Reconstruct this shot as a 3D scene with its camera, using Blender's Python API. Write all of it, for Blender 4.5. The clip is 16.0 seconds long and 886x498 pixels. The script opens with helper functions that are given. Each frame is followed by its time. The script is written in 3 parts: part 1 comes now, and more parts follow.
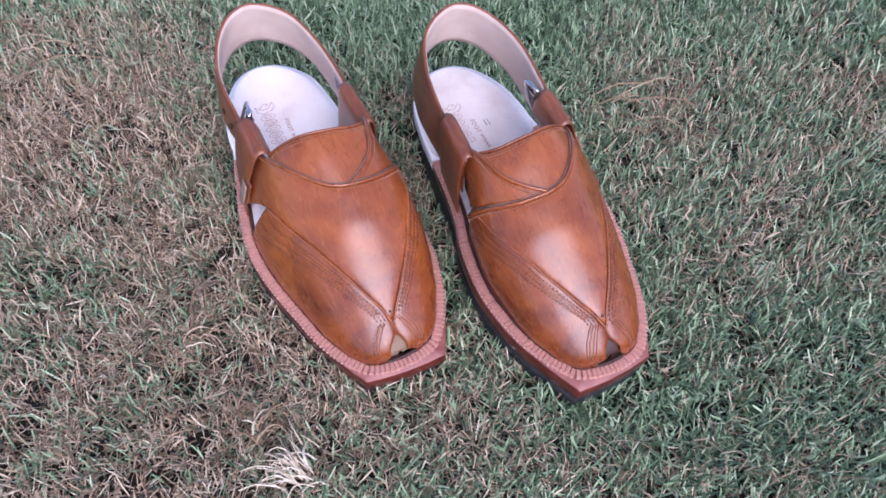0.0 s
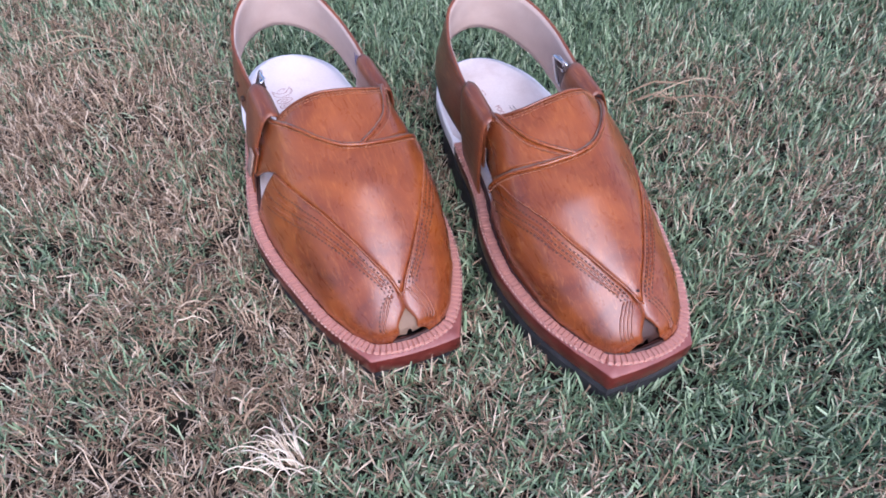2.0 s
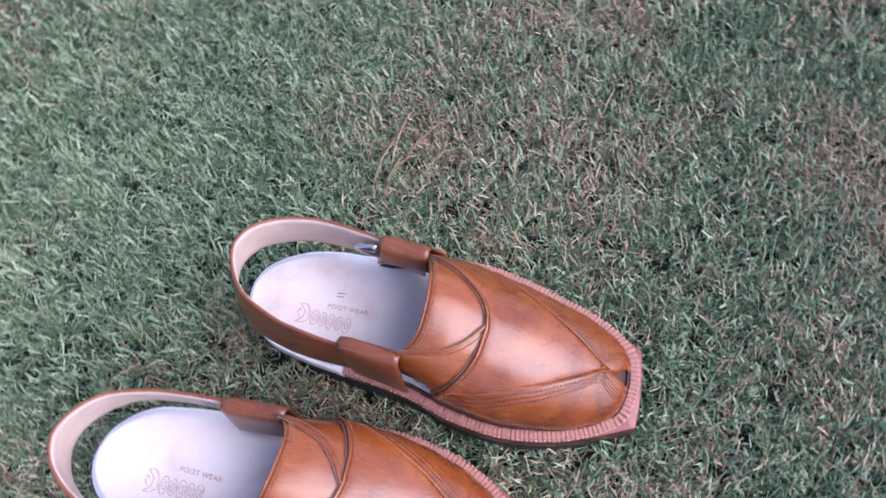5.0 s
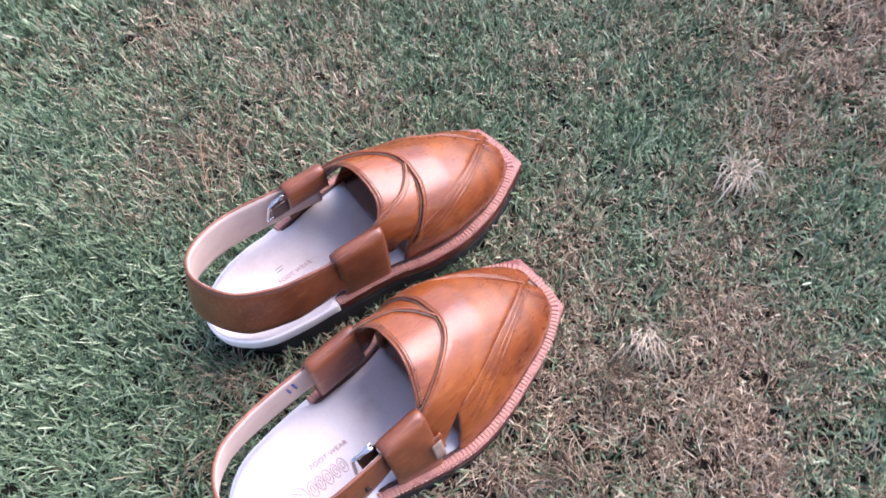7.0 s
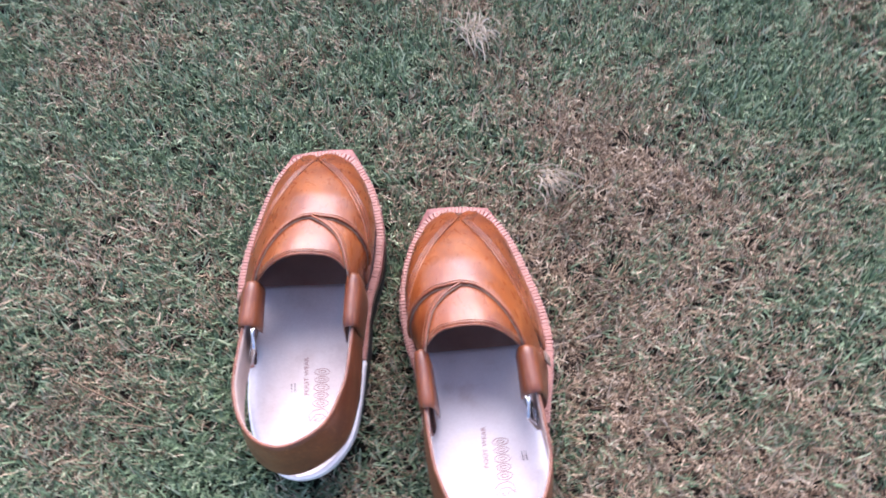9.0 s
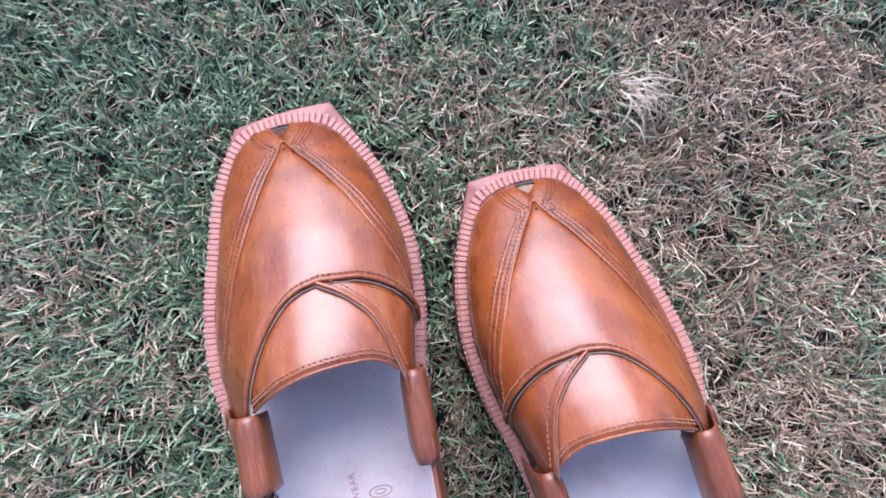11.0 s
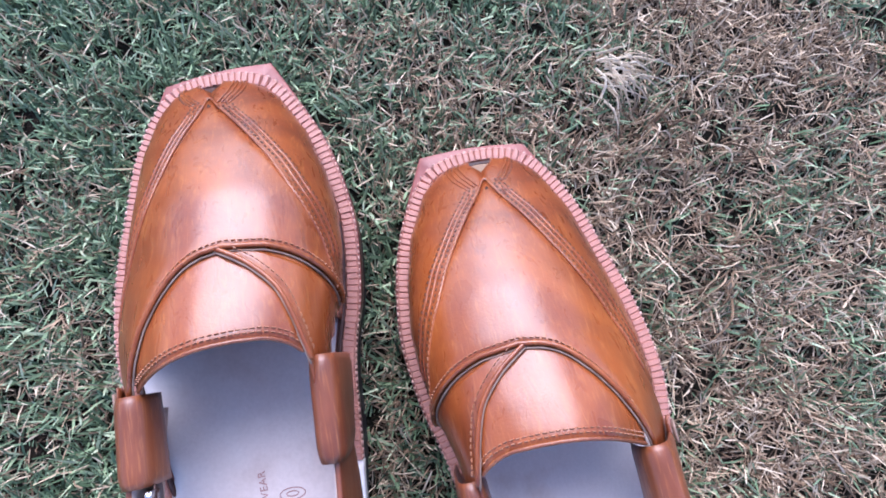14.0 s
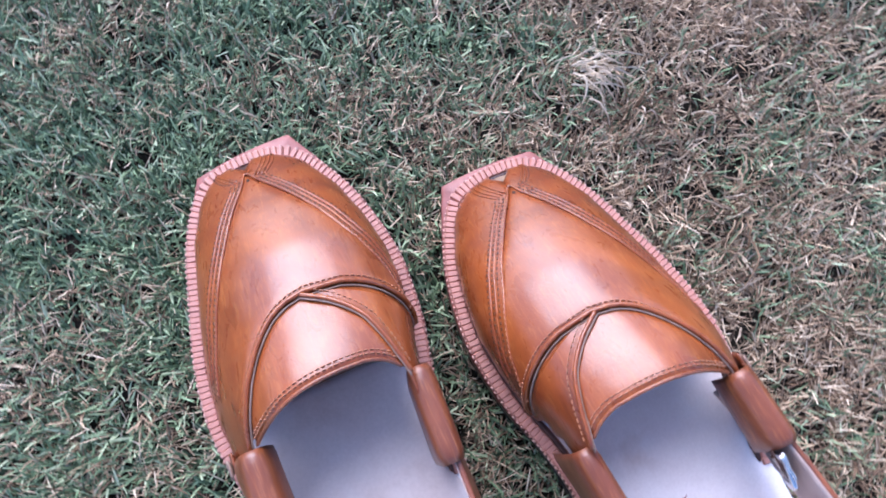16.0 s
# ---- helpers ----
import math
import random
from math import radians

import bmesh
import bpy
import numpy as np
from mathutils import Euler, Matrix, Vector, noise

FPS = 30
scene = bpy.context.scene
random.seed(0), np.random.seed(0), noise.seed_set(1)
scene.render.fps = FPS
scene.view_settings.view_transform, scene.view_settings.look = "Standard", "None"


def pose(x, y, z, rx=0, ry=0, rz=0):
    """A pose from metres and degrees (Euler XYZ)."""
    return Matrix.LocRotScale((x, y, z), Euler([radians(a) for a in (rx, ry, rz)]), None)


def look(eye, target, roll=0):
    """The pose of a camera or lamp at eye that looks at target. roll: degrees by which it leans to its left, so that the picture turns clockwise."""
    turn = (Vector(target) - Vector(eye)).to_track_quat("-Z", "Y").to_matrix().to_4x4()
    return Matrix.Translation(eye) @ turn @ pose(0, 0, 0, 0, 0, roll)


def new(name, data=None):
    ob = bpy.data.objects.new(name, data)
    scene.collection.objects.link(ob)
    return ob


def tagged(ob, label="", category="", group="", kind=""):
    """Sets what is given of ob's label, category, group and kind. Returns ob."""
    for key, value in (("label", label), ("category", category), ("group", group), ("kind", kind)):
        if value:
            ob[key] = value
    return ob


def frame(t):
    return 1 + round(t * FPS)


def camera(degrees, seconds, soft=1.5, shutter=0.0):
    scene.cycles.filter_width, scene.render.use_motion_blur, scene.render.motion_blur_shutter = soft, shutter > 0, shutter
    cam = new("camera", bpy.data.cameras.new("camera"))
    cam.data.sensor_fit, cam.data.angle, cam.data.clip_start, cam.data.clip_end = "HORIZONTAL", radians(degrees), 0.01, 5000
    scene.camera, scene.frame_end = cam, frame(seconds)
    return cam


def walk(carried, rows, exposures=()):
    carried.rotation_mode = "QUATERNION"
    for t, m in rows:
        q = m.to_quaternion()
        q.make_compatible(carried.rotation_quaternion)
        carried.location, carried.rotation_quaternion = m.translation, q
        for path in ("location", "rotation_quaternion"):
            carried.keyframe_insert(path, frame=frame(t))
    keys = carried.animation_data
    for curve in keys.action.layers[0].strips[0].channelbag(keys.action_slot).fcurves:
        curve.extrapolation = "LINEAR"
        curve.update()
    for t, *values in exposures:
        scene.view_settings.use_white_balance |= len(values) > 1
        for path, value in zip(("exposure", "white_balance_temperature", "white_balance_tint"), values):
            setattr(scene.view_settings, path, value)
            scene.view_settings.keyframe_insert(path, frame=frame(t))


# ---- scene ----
LENS = 66.00
cam = camera(LENS, 16.0, soft=1.7, shutter=0.2)

# seconds, eye, viewing direction, right-hand direction
PATH = [
    (0, (-0.0541, -0.1034, 0.4681), (0.2111, 0.5025, -0.8384), (0.9436, -0.3286, 0.0406)),
    (0.5, (-0.0468, -0.1294, 0.4355), (0.2038, 0.5746, -0.7926), (0.9528, -0.3026, 0.0256)),
    (1, (-0.0441, -0.1580, 0.3984), (0.2148, 0.5848, -0.7823), (0.9347, -0.3554, -0.0090)),
    (1.5, (-0.0458, -0.1521, 0.3950), (0.2094, 0.6101, -0.7641), (0.9473, -0.3204, 0.0037)),
    (2, (-0.0510, -0.1426, 0.3876), (0.1912, 0.6150, -0.7650), (0.9597, -0.2805, 0.0144)),
    (2.5, (-0.0315, -0.1286, 0.4080), (0.1426, 0.5533, -0.8206), (0.9776, -0.2082, 0.0296)),
    (3, (0.0064, -0.0742, 0.4591), (0.1228, 0.5036, -0.8552), (0.9845, -0.1703, 0.0410)),
    (3.5, (0.0038, -0.0359, 0.4756), (0.1210, 0.4563, -0.8816), (0.9713, -0.2376, 0.0104)),
    (4, (0.0021, 0.0057, 0.4948), (0.1602, 0.3929, -0.9055), (0.9348, -0.3550, 0.0114)),
    (4.2, (-0.0006, 0.0194, 0.5030), (0.2303, 0.3830, -0.8946), (0.8674, -0.4976, 0.0102)),
    (6.3, (-0.1270, 0.1979, 0.5468), (0.4273, -0.0829, -0.9003), (-0.3774, -0.9213, -0.0943)),
    (6.5, (-0.1432, 0.2256, 0.5387), (0.4313, -0.1747, -0.8851), (-0.4197, -0.9073, -0.0254)),
    (7, (-0.1837, 0.2788, 0.5531), (0.4273, -0.2416, -0.8712), (-0.5552, -0.8307, -0.0419)),
    (7.5, (-0.2294, 0.3709, 0.5266), (0.4341, -0.3391, -0.8346), (-0.6588, -0.7514, -0.0374)),
    (8, (-0.1716, 0.4024, 0.5064), (0.2961, -0.4168, -0.8594), (-0.8487, -0.5276, -0.0366)),
    (8.5, (-0.0731, 0.4116, 0.5720), (0.1720, -0.4672, -0.8673), (-0.9626, -0.2667, -0.0472)),
    (9, (-0.0078, 0.3883, 0.6002), (0.0336, -0.4161, -0.9087), (-0.9990, -0.0411, -0.0182)),
    (9.2, (0.0314, 0.3437, 0.5984), (0.0165, -0.3480, -0.9374), (-0.9974, 0.0605, -0.0401)),
    (11.3, (0.0765, 0.1656, 0.4045), (-0.0583, -0.0777, -0.9953), (-0.9864, 0.1577, 0.0454)),
    (11.5, (0.0682, 0.1665, 0.3933), (-0.0513, -0.0556, -0.9971), (-0.9879, 0.1490, 0.0425)),
    (12, (0.0479, 0.1653, 0.3803), (-0.0150, -0.0926, -0.9956), (-0.9925, 0.1222, 0.0036)),
    (12.5, (0.0346, 0.1785, 0.3747), (-0.0274, -0.0931, -0.9953), (-0.9926, 0.1206, 0.0160)),
    (13, (0.0327, 0.1825, 0.3836), (-0.0335, -0.1315, -0.9908), (-0.9937, 0.1108, 0.0189)),
    (13.5, (0.0326, 0.1831, 0.3865), (-0.0347, -0.1377, -0.9899), (-0.9943, 0.1050, 0.0203)),
    (14, (0.0357, 0.1850, 0.3889), (-0.0337, -0.1403, -0.9895), (-0.9946, 0.1016, 0.0195)),
    (14.5, (0.0396, 0.1844, 0.3917), (-0.0417, -0.1466, -0.9883), (-0.9954, 0.0912, 0.0285)),
    (15, (0.0475, 0.1854, 0.3918), (-0.0385, -0.1480, -0.9882), (-0.9958, 0.0877, 0.0256)),
    (15.5, (0.0569, 0.1831, 0.3926), (-0.0491, -0.1654, -0.9850), (-0.9928, 0.1157, 0.0300)),
    (16, (0.0816, 0.2096, 0.4078), (-0.0945, -0.2301, -0.9686), (-0.9381, 0.3462, 0.0093)),
]


def stand(eye, ahead, right):
    a = Vector(ahead).normalized()
    r = (Vector(right) - a * Vector(right).dot(a)).normalized()
    u = r.cross(a)
    m = Matrix((r, u, -a)).transposed().to_4x4()
    m.translation = eye
    return m


walk(cam, [(t, stand(e, a, r)) for t, e, a, r in PATH], [(0, 1.55, 5500, 24), (4.2, 1.55, 5500, 24), (6.5, 2.16, 6000, 24), (9.2, 2.16, 6000, 24), (11.5, 2.06, 5420, 21), (16, 2.06, 5420, 21)])

# ---- daylight: open shade under a bright even sky ----
world = bpy.data.worlds.new("sky")
world.use_nodes = True
scene.world = world
wn = world.node_tree
sky = wn.nodes.new("ShaderNodeTexSky")
sky.sky_type, sky.sun_disc = "NISHITA", False
sky.dust_density = 2.0
sky.sun_elevation, sky.sun_rotation = radians(44), radians(180)
wn.links.new(sky.outputs["Color"], wn.nodes["Background"].inputs["Color"])
wn.nodes["Background"].inputs["Strength"].default_value = 0.085
sun = new("sun", bpy.data.lights.new("sun", "SUN"))
sun.data.energy, sun.data.angle, sun.data.color = 1.15, radians(56), (1.0, 0.985, 0.98)
sun.matrix_world = look((0.2, -2.9, 2.8), (0, 0, 0))


# ---- materials ----
def material(name, rough=0.5, spec=0.5):
    m = bpy.data.materials.new(name)
    m.use_nodes = True
    b = m.node_tree.nodes["Principled BSDF"]
    b.inputs["Roughness"].default_value = rough
    b.inputs["Specular IOR Level"].default_value = spec
    return m, m.node_tree, b


def noise_node(nt, scale, detail=4.0, rough=0.55, coords="Object"):
    tc = nt.nodes.new("ShaderNodeTexCoord")
    n = nt.nodes.new("ShaderNodeTexNoise")
    n.inputs["Scale"].default_value, n.inputs["Detail"].default_value, n.inputs["Roughness"].default_value = scale, detail, rough
    nt.links.new(tc.outputs[coords], n.inputs["Vector"])
    return n


def ramp(nt, source, stops):
    r = nt.nodes.new("ShaderNodeValToRGB")
    e = r.color_ramp.elements
    while len(e) < len(stops):
        e.new(0.5)
    for k, (p, c) in enumerate(stops):
        e[k].position, e[k].color = p, (*c, 1)
    nt.links.new(source, r.inputs["Fac"])
    return r


def mix(nt, a, b, fac, mode="MIX"):
    m = nt.nodes.new("ShaderNodeMix")
    m.data_type, m.blend_type = "RGBA", mode
    for socket, value in ((m.inputs[0], fac), (m.inputs[6], a), (m.inputs[7], b)):
        if hasattr(value, "is_linked"):
            nt.links.new(value, socket)
        else:
            socket.default_value = value
    return m.outputs[2]


def bump(nt, bsdf, height, strength, distance=0.001):
    b = nt.nodes.new("ShaderNodeBump")
    b.inputs["Strength"].default_value, b.inputs["Distance"].default_value = strength, distance
    nt.links.new(height, b.inputs["Height"])
    nt.links.new(b.outputs["Normal"], bsdf.inputs["Normal"])


def mottled(name, stops, scale, rough, fine=600, relief=0.3, spec=0.5, coat=0.0, wear=0.25):
    m, nt, b = material(name, rough, spec)
    big = noise_node(nt, scale, 5)
    small = noise_node(nt, fine, 3)
    base = ramp(nt, big.outputs["Fac"], stops).outputs["Color"]
    grain = ramp(nt, small.outputs["Fac"], [(0.3, (0.72, 0.7, 0.68)), (0.7, (1, 1, 1))]).outputs["Color"]
    nt.links.new(mix(nt, base, grain, wear, "MULTIPLY"), b.inputs["Base Color"])
    bump(nt, b, small.outputs["Fac"], relief, 0.0006)
    if coat:
        b.inputs["Coat Weight"].default_value, b.inputs["Coat Roughness"].default_value = coat, 0.22
    return m


def burnished(name, stops, rough):
    """Hand-waxed leather: cloudy stain, brushed streaks, small creases and an uneven polish."""
    m, nt, b = material(name, rough, 0.52)
    cloud, fine = noise_node(nt, 16, 5, 0.6), noise_node(nt, 850, 3)
    cloud.inputs["Distortion"].default_value = 0.8
    tc = nt.nodes.new("ShaderNodeTexCoord")
    squeeze = nt.nodes.new("ShaderNodeMapping")
    squeeze.inputs["Scale"].default_value = (1.0, 0.22, 1.0)
    squeeze.inputs["Rotation"].default_value = (0, 0, 0.5)
    streak = nt.nodes.new("ShaderNodeTexNoise")
    streak.inputs["Scale"].default_value, streak.inputs["Detail"].default_value, streak.inputs["Distortion"].default_value = 150, 4, 1.2
    nt.links.new(tc.outputs["Object"], squeeze.inputs["Vector"])
    nt.links.new(squeeze.outputs["Vector"], streak.inputs["Vector"])
    base = ramp(nt, cloud.outputs["Fac"], stops).outputs["Color"]
    brushed = ramp(nt, streak.outputs["Fac"], [(0.3, (0.55, 0.46, 0.4)), (0.64, (1, 1, 1))]).outputs["Color"]
    stained = mix(nt, base, brushed, 0.24, "MULTIPLY")
    # short scuffs of the polishing brush, and a scatter of small dark pores
    turn = nt.nodes.new("ShaderNodeMapping")
    turn.inputs["Scale"].default_value, turn.inputs["Rotation"].default_value = (1.0, 0.07, 0.4), (0.3, 0, -0.55)
    scuff = nt.nodes.new("ShaderNodeTexNoise")
    scuff.inputs["Scale"].default_value, scuff.inputs["Detail"].default_value, scuff.inputs["Distortion"].default_value = 420, 3, 2.2
    nt.links.new(tc.outputs["Object"], turn.inputs["Vector"])
    nt.links.new(turn.outputs["Vector"], scuff.inputs["Vector"])
    light = ramp(nt, scuff.outputs["Fac"], [(0.52, (0, 0, 0)), (0.8, (0.34, 0.34, 0.34))]).outputs["Color"]
    scuffed = mix(nt, stained, (0.62, 0.24, 0.07, 1), light)
    pores = ramp(nt, noise_node(nt, 330, 1).outputs["Fac"], [(0.2, (0.4, 0.32, 0.28)), (0.3, (1, 1, 1))]).outputs["Color"]
    nt.links.new(mix(nt, scuffed, pores, 0.15, "MULTIPLY"), b.inputs["Base Color"])
    polish = nt.nodes.new("ShaderNodeMapRange")
    polish.inputs["To Min"].default_value, polish.inputs["To Max"].default_value = rough - 0.06, rough + 0.12
    nt.links.new(streak.outputs["Fac"], polish.inputs["Value"])
    nt.links.new(polish.outputs["Result"], b.inputs["Roughness"])
    both = nt.nodes.new("ShaderNodeMath")
    both.operation = "ADD"
    nt.links.new(streak.outputs["Fac"], both.inputs[0])
    nt.links.new(fine.outputs["Fac"], both.inputs[1])
    bump(nt, b, both.outputs[0], 0.12, 0.0008)
    b.inputs["Coat Weight"].default_value, b.inputs["Coat Roughness"].default_value = 0.26, 0.22
    return m


TAN = burnished("burnished tan leather", [(0.28, (0.07, 0.013, 0.008)), (0.45, (0.188, 0.041, 0.0105)), (0.7, (0.315, 0.08, 0.0155))], 0.26)
STRAP = burnished("brown strap leather", [(0.28, (0.105, 0.025, 0.011)), (0.7, (0.25, 0.07, 0.024))], 0.36)
# gusset leather and pen ink; also paints the shade in gaps and toe slot
DARK_LEATHER_AND_SHADE = mottled("dark leather, ink and painted gap shade", [(0.3, (0.03, 0.012, 0.009)), (0.7, (0.08, 0.028, 0.016))], 60, 0.55)
PALE_EDGE = mottled("pale cut leather edge", [(0.3, (0.17, 0.1, 0.07)), (0.7, (0.34, 0.23, 0.17))], 90, 0.6)
LINING = mottled("beige suede lining", [(0.3, (0.5, 0.37, 0.31)), (0.7, (0.62, 0.49, 0.42))], 30, 0.75, 1200, 0.3, 0.3)
INSOLE = mottled("cream leather insole", [(0.27, (0.66, 0.53, 0.47)), (0.42, (0.79, 0.7, 0.67)), (0.7, (0.86, 0.79, 0.76))], 22, 0.5, 700, 0.12, 0.4)
# a slightly darker cream than the other sandal's insole
DARKER_INSOLE = mottled("darker cream leather insole", [(0.3, (0.65, 0.54, 0.49)), (0.46, (0.74, 0.64, 0.595)), (0.72, (0.8, 0.72, 0.68))], 26, 0.55, 500, 0.2, 0.35)
FOAM = mottled("white foam midsole", [(0.3, (0.84, 0.77, 0.74)), (0.7, (0.9, 0.85, 0.82))], 40, 0.6)
WELT = mottled("pink-tan leather welt", [(0.3, (0.2, 0.058, 0.045)), (0.7, (0.32, 0.11, 0.085))], 60, 0.45, 700, 0.25)
WELT_EDGE = mottled("lacquered red-brown welt edge", [(0.3, (0.07, 0.01, 0.008)), (0.7, (0.15, 0.025, 0.017))], 50, 0.3, 500, 0.1, 0.5, 0.2)
RUBBER = mottled("black rubber outsole", [(0.3, (0.012, 0.011, 0.012)), (0.7, (0.03, 0.028, 0.03))], 60, 0.6)
THREAD = mottled("tan waxed thread", [(0.3, (0.25, 0.095, 0.045)), (0.7, (0.4, 0.17, 0.085))], 200, 0.6)
PALE_THREAD = mottled("pale waxed thread", [(0.3, (0.34, 0.17, 0.13)), (0.7, (0.55, 0.36, 0.29))], 200, 0.55)
HOLE = mottled("dark punched hole", [(0.3, (0.02, 0.008, 0.004)), (0.7, (0.05, 0.02, 0.01))], 200, 0.8)
PRINT = mottled("faded brown stamp ink", [(0.3, (0.36, 0.17, 0.15)), (0.7, (0.55, 0.34, 0.3))], 300, 0.7)
BLUE_INK = mottled("blue pen ink", [(0.3, (0.05, 0.05, 0.2)), (0.7, (0.09, 0.09, 0.3))], 300, 0.6)
STEEL, _nt, _b = material("nickel plated steel", 0.22)
_b.inputs["Metallic"].default_value, _b.inputs["Base Color"].default_value = 1.0, (0.72, 0.71, 0.7, 1)


# ---- mesh helpers ----
def mesh_object(name, verts, faces, mat, parent=None, label="", smooth=True):
    me = bpy.data.meshes.new(name)
    me.from_pydata([tuple(p) for p in verts], [], faces)
    bm = bmesh.new()
    bm.from_mesh(me)
    bmesh.ops.remove_doubles(bm, verts=bm.verts, dist=1e-6)
    bmesh.ops.recalc_face_normals(bm, faces=bm.faces)
    bm.to_mesh(me)
    bm.free()
    me.materials.append(mat)
    if smooth:
        me.polygons.foreach_set("use_smooth", [True] * len(me.polygons))
    ob = new(name, me)
    if parent:
        ob.parent = parent
    if label:
        tagged(ob, label)
    return ob


def spline(points, n, closed=False):
    """n points evenly spaced on a Catmull-Rom curve through the given ones."""
    p = np.array(points, float)
    q = np.vstack([p[-1:], p, p[:2]]) if closed else np.vstack([2 * p[0] - p[1], p, 2 * p[-1] - p[-2]])
    out = []
    for i in range(1, len(q) - 2):
        a, b, c, d = q[i - 1], q[i], q[i + 1], q[i + 2]
        for t in np.linspace(0, 1, 16, endpoint=False):
            out.append(0.5 * (2 * b + (c - a) * t + (2 * a - 5 * b + 4 * c - d) * t * t + (3 * b - a - 3 * c + d) * t ** 3))
    if not closed:
        out.append(q[-2])
    out = np.array(out)
    loop = np.vstack([out, out[:1]]) if closed else out
    along = np.r_[0, np.cumsum(np.linalg.norm(np.diff(loop, axis=0), axis=1))]
    want = np.linspace(0, along[-1], n, endpoint=not closed)
    return np.stack([np.interp(want, along, loop[:, k]) for k in range(p.shape[1])], 1)


def lerp(table):
    x, y = zip(*table)
    return lambda v: float(np.interp(v, x, y))


# ---- the shape of one sandal: u outwards, v from toe to heel, z up, in millimetres ----
MM = 0.00095
LATERAL = [(31, 1), (42, 22), (53, 47), (62, 76), (69, 102), (73, 125), (74, 147), (71, 170), (65, 195), (58, 218), (53, 240), (51, 261), (43, 290), (25, 316), (3, 325)]
MEDIAL = [(-31, -4), (-43, 19), (-55, 45), (-62, 70), (-65.5, 95), (-65, 115), (-62, 140), (-56.5, 160), (-53, 182), (-52, 205), (-50, 230), (-47, 264), (-40, 295), (-21, 318), (3, 325)]
SIDE = spline(LATERAL + MEDIAL[-2::-1], 150)
FRONT = np.array([MEDIAL[0] + (np.array(LATERAL[0]) - MEDIAL[0]) * k / 12 + np.array([0, -2.2 * math.sin(math.pi * k / 12)]) for k in range(1, 12)])
OUTLINE = np.vstack([SIDE, FRONT])
WELT_TOP = lerp([(-10, 27), (60, 26), (130, 26), (180, 29.5), (230, 35), (290, 37.5), (335, 38.5)])
RIM_L = lerp([(8, 0), (9, 12), (11, 18), (14, 24), (24, 33), (47, 44), (76, 52), (102, 59), (125, 63), (147, 64), (170, 61), (195, 55), (218, 49), (240, 44)])
RIM_M = lerp([(8, 0), (9, -12), (11, -19), (14, -25), (22, -33), (45, -45), (70, -52), (95, -55.5), (115, -55), (140, -52), (160, -47), (182, -44), (205, -43), (240, -41)])
CREST = lerp([(8, 36), (14, 43), (33, 57), (60, 75), (90, 92.5), (116, 102.5), (140, 113.5), (160, 120.5), (170, 122.5), (240, 122.5)])
BOX_M = lerp([(8, 0.85), (60, 0.8), (116, 0.64), (165, 0.4), (240, 0.4)])
BOX_L = lerp([(8, 0.88), (50, 1.0), (100, 1.2), (140, 1.3), (170, 1.4), (240, 1.4)])
SKEW = lerp([(8, 0), (116, -9), (170, -8), (240, -5)])


def last(v, s):
    """The foot-shaped surface under the upper; s runs from -1 on the inner rim to 1 on the outer rim."""
    th = (min(max(s, -1), 1) + 1) / 2 * math.pi
    m, l = RIM_M(v), RIM_L(v)
    w, h = WELT_TOP(v), CREST(v)
    return np.array([(m + l) / 2 - (l - m) / 2 * math.cos(th) + SKEW(v) * math.sin(th), v, w + (h - w) * max(math.sin(th), 0.0) ** (BOX_M if s < 0 else BOX_L)(v)])


def skin(v, s, off):
    p = last(v, s)
    e = 0.02
    s0 = min(max(s, -0.985), 0.985)
    a = last(v + 1.0, s0) - last(v - 1.0, s0)
    b = last(v, s0 + e) - last(v, s0 - e)
    n = np.cross(b, a)
    n /= np.linalg.norm(n) + 1e-9
    if n[2] < 0:
        n = -n
    return p + n * off


# ---- curves of the upper on the last: (v, s) ----
V_MED = [(150, -1.0), (138, -0.77), (122, -0.645), (107, -0.55), (90, -0.44), (70, -0.33), (50, -0.195), (34, -0.055), (26, 0.02)]
V_LAT = [(26, 0.02), (34, 0.08), (50, 0.2), (72, 0.325), (96, 0.425), (116, 0.495), (130, 0.535), (142, 0.57)]
OVER = [(150, -1.0), (139.5, -0.83), (129, -0.6), (121, -0.39), (116.8, -0.2), (116.8, -0.03), (121.8, 0.1), (133.5, 0.21), (148, 0.3), (170, 0.43), (188, 0.5)]
UNDER = [(116.4, -0.02), (119.8, -0.09), (126, -0.2), (137, -0.34), (152, -0.47), (170, -0.61)]
TONGUE = [(166, -0.58), (161, -0.45), (158, -0.3), (158, -0.1), (159.5, 0.05), (163, 0.2), (171, 0.42)]


def place(pts, sign):
    return [(sign * p[0] * MM, p[1] * MM, p[2] * MM) for p in pts]


def inset(loop, d):
    t = np.roll(loop, -1, 0) - np.roll(loop, 1, 0)
    n = np.stack([-t[:, 1], t[:, 0]], 1)
    n /= np.linalg.norm(n, axis=1)[:, None]
    if ((loop.mean(0) - loop) * n).sum() < 0:
        n = -n
    return loop + n * d


def rings(name, levels, sign, mat, parent, label="", cap=(True, True), smooth=False):
    """Closed rings of equal length, joined into one skin."""
    n = len(levels[0])
    verts = [p for ring in levels for p in place(ring, sign)]
    faces = [(k * n + i, k * n + (i + 1) % n, (k + 1) * n + (i + 1) % n, (k + 1) * n + i) for k in range(len(levels) - 1) for i in range(n)]
    if cap[0]:
        faces.append(tuple(range(n)))
    if cap[1]:
        faces.append(tuple(range((len(levels) - 1) * n, len(levels) * n)))
    return mesh_object(name, verts, faces, mat, parent, label, smooth)


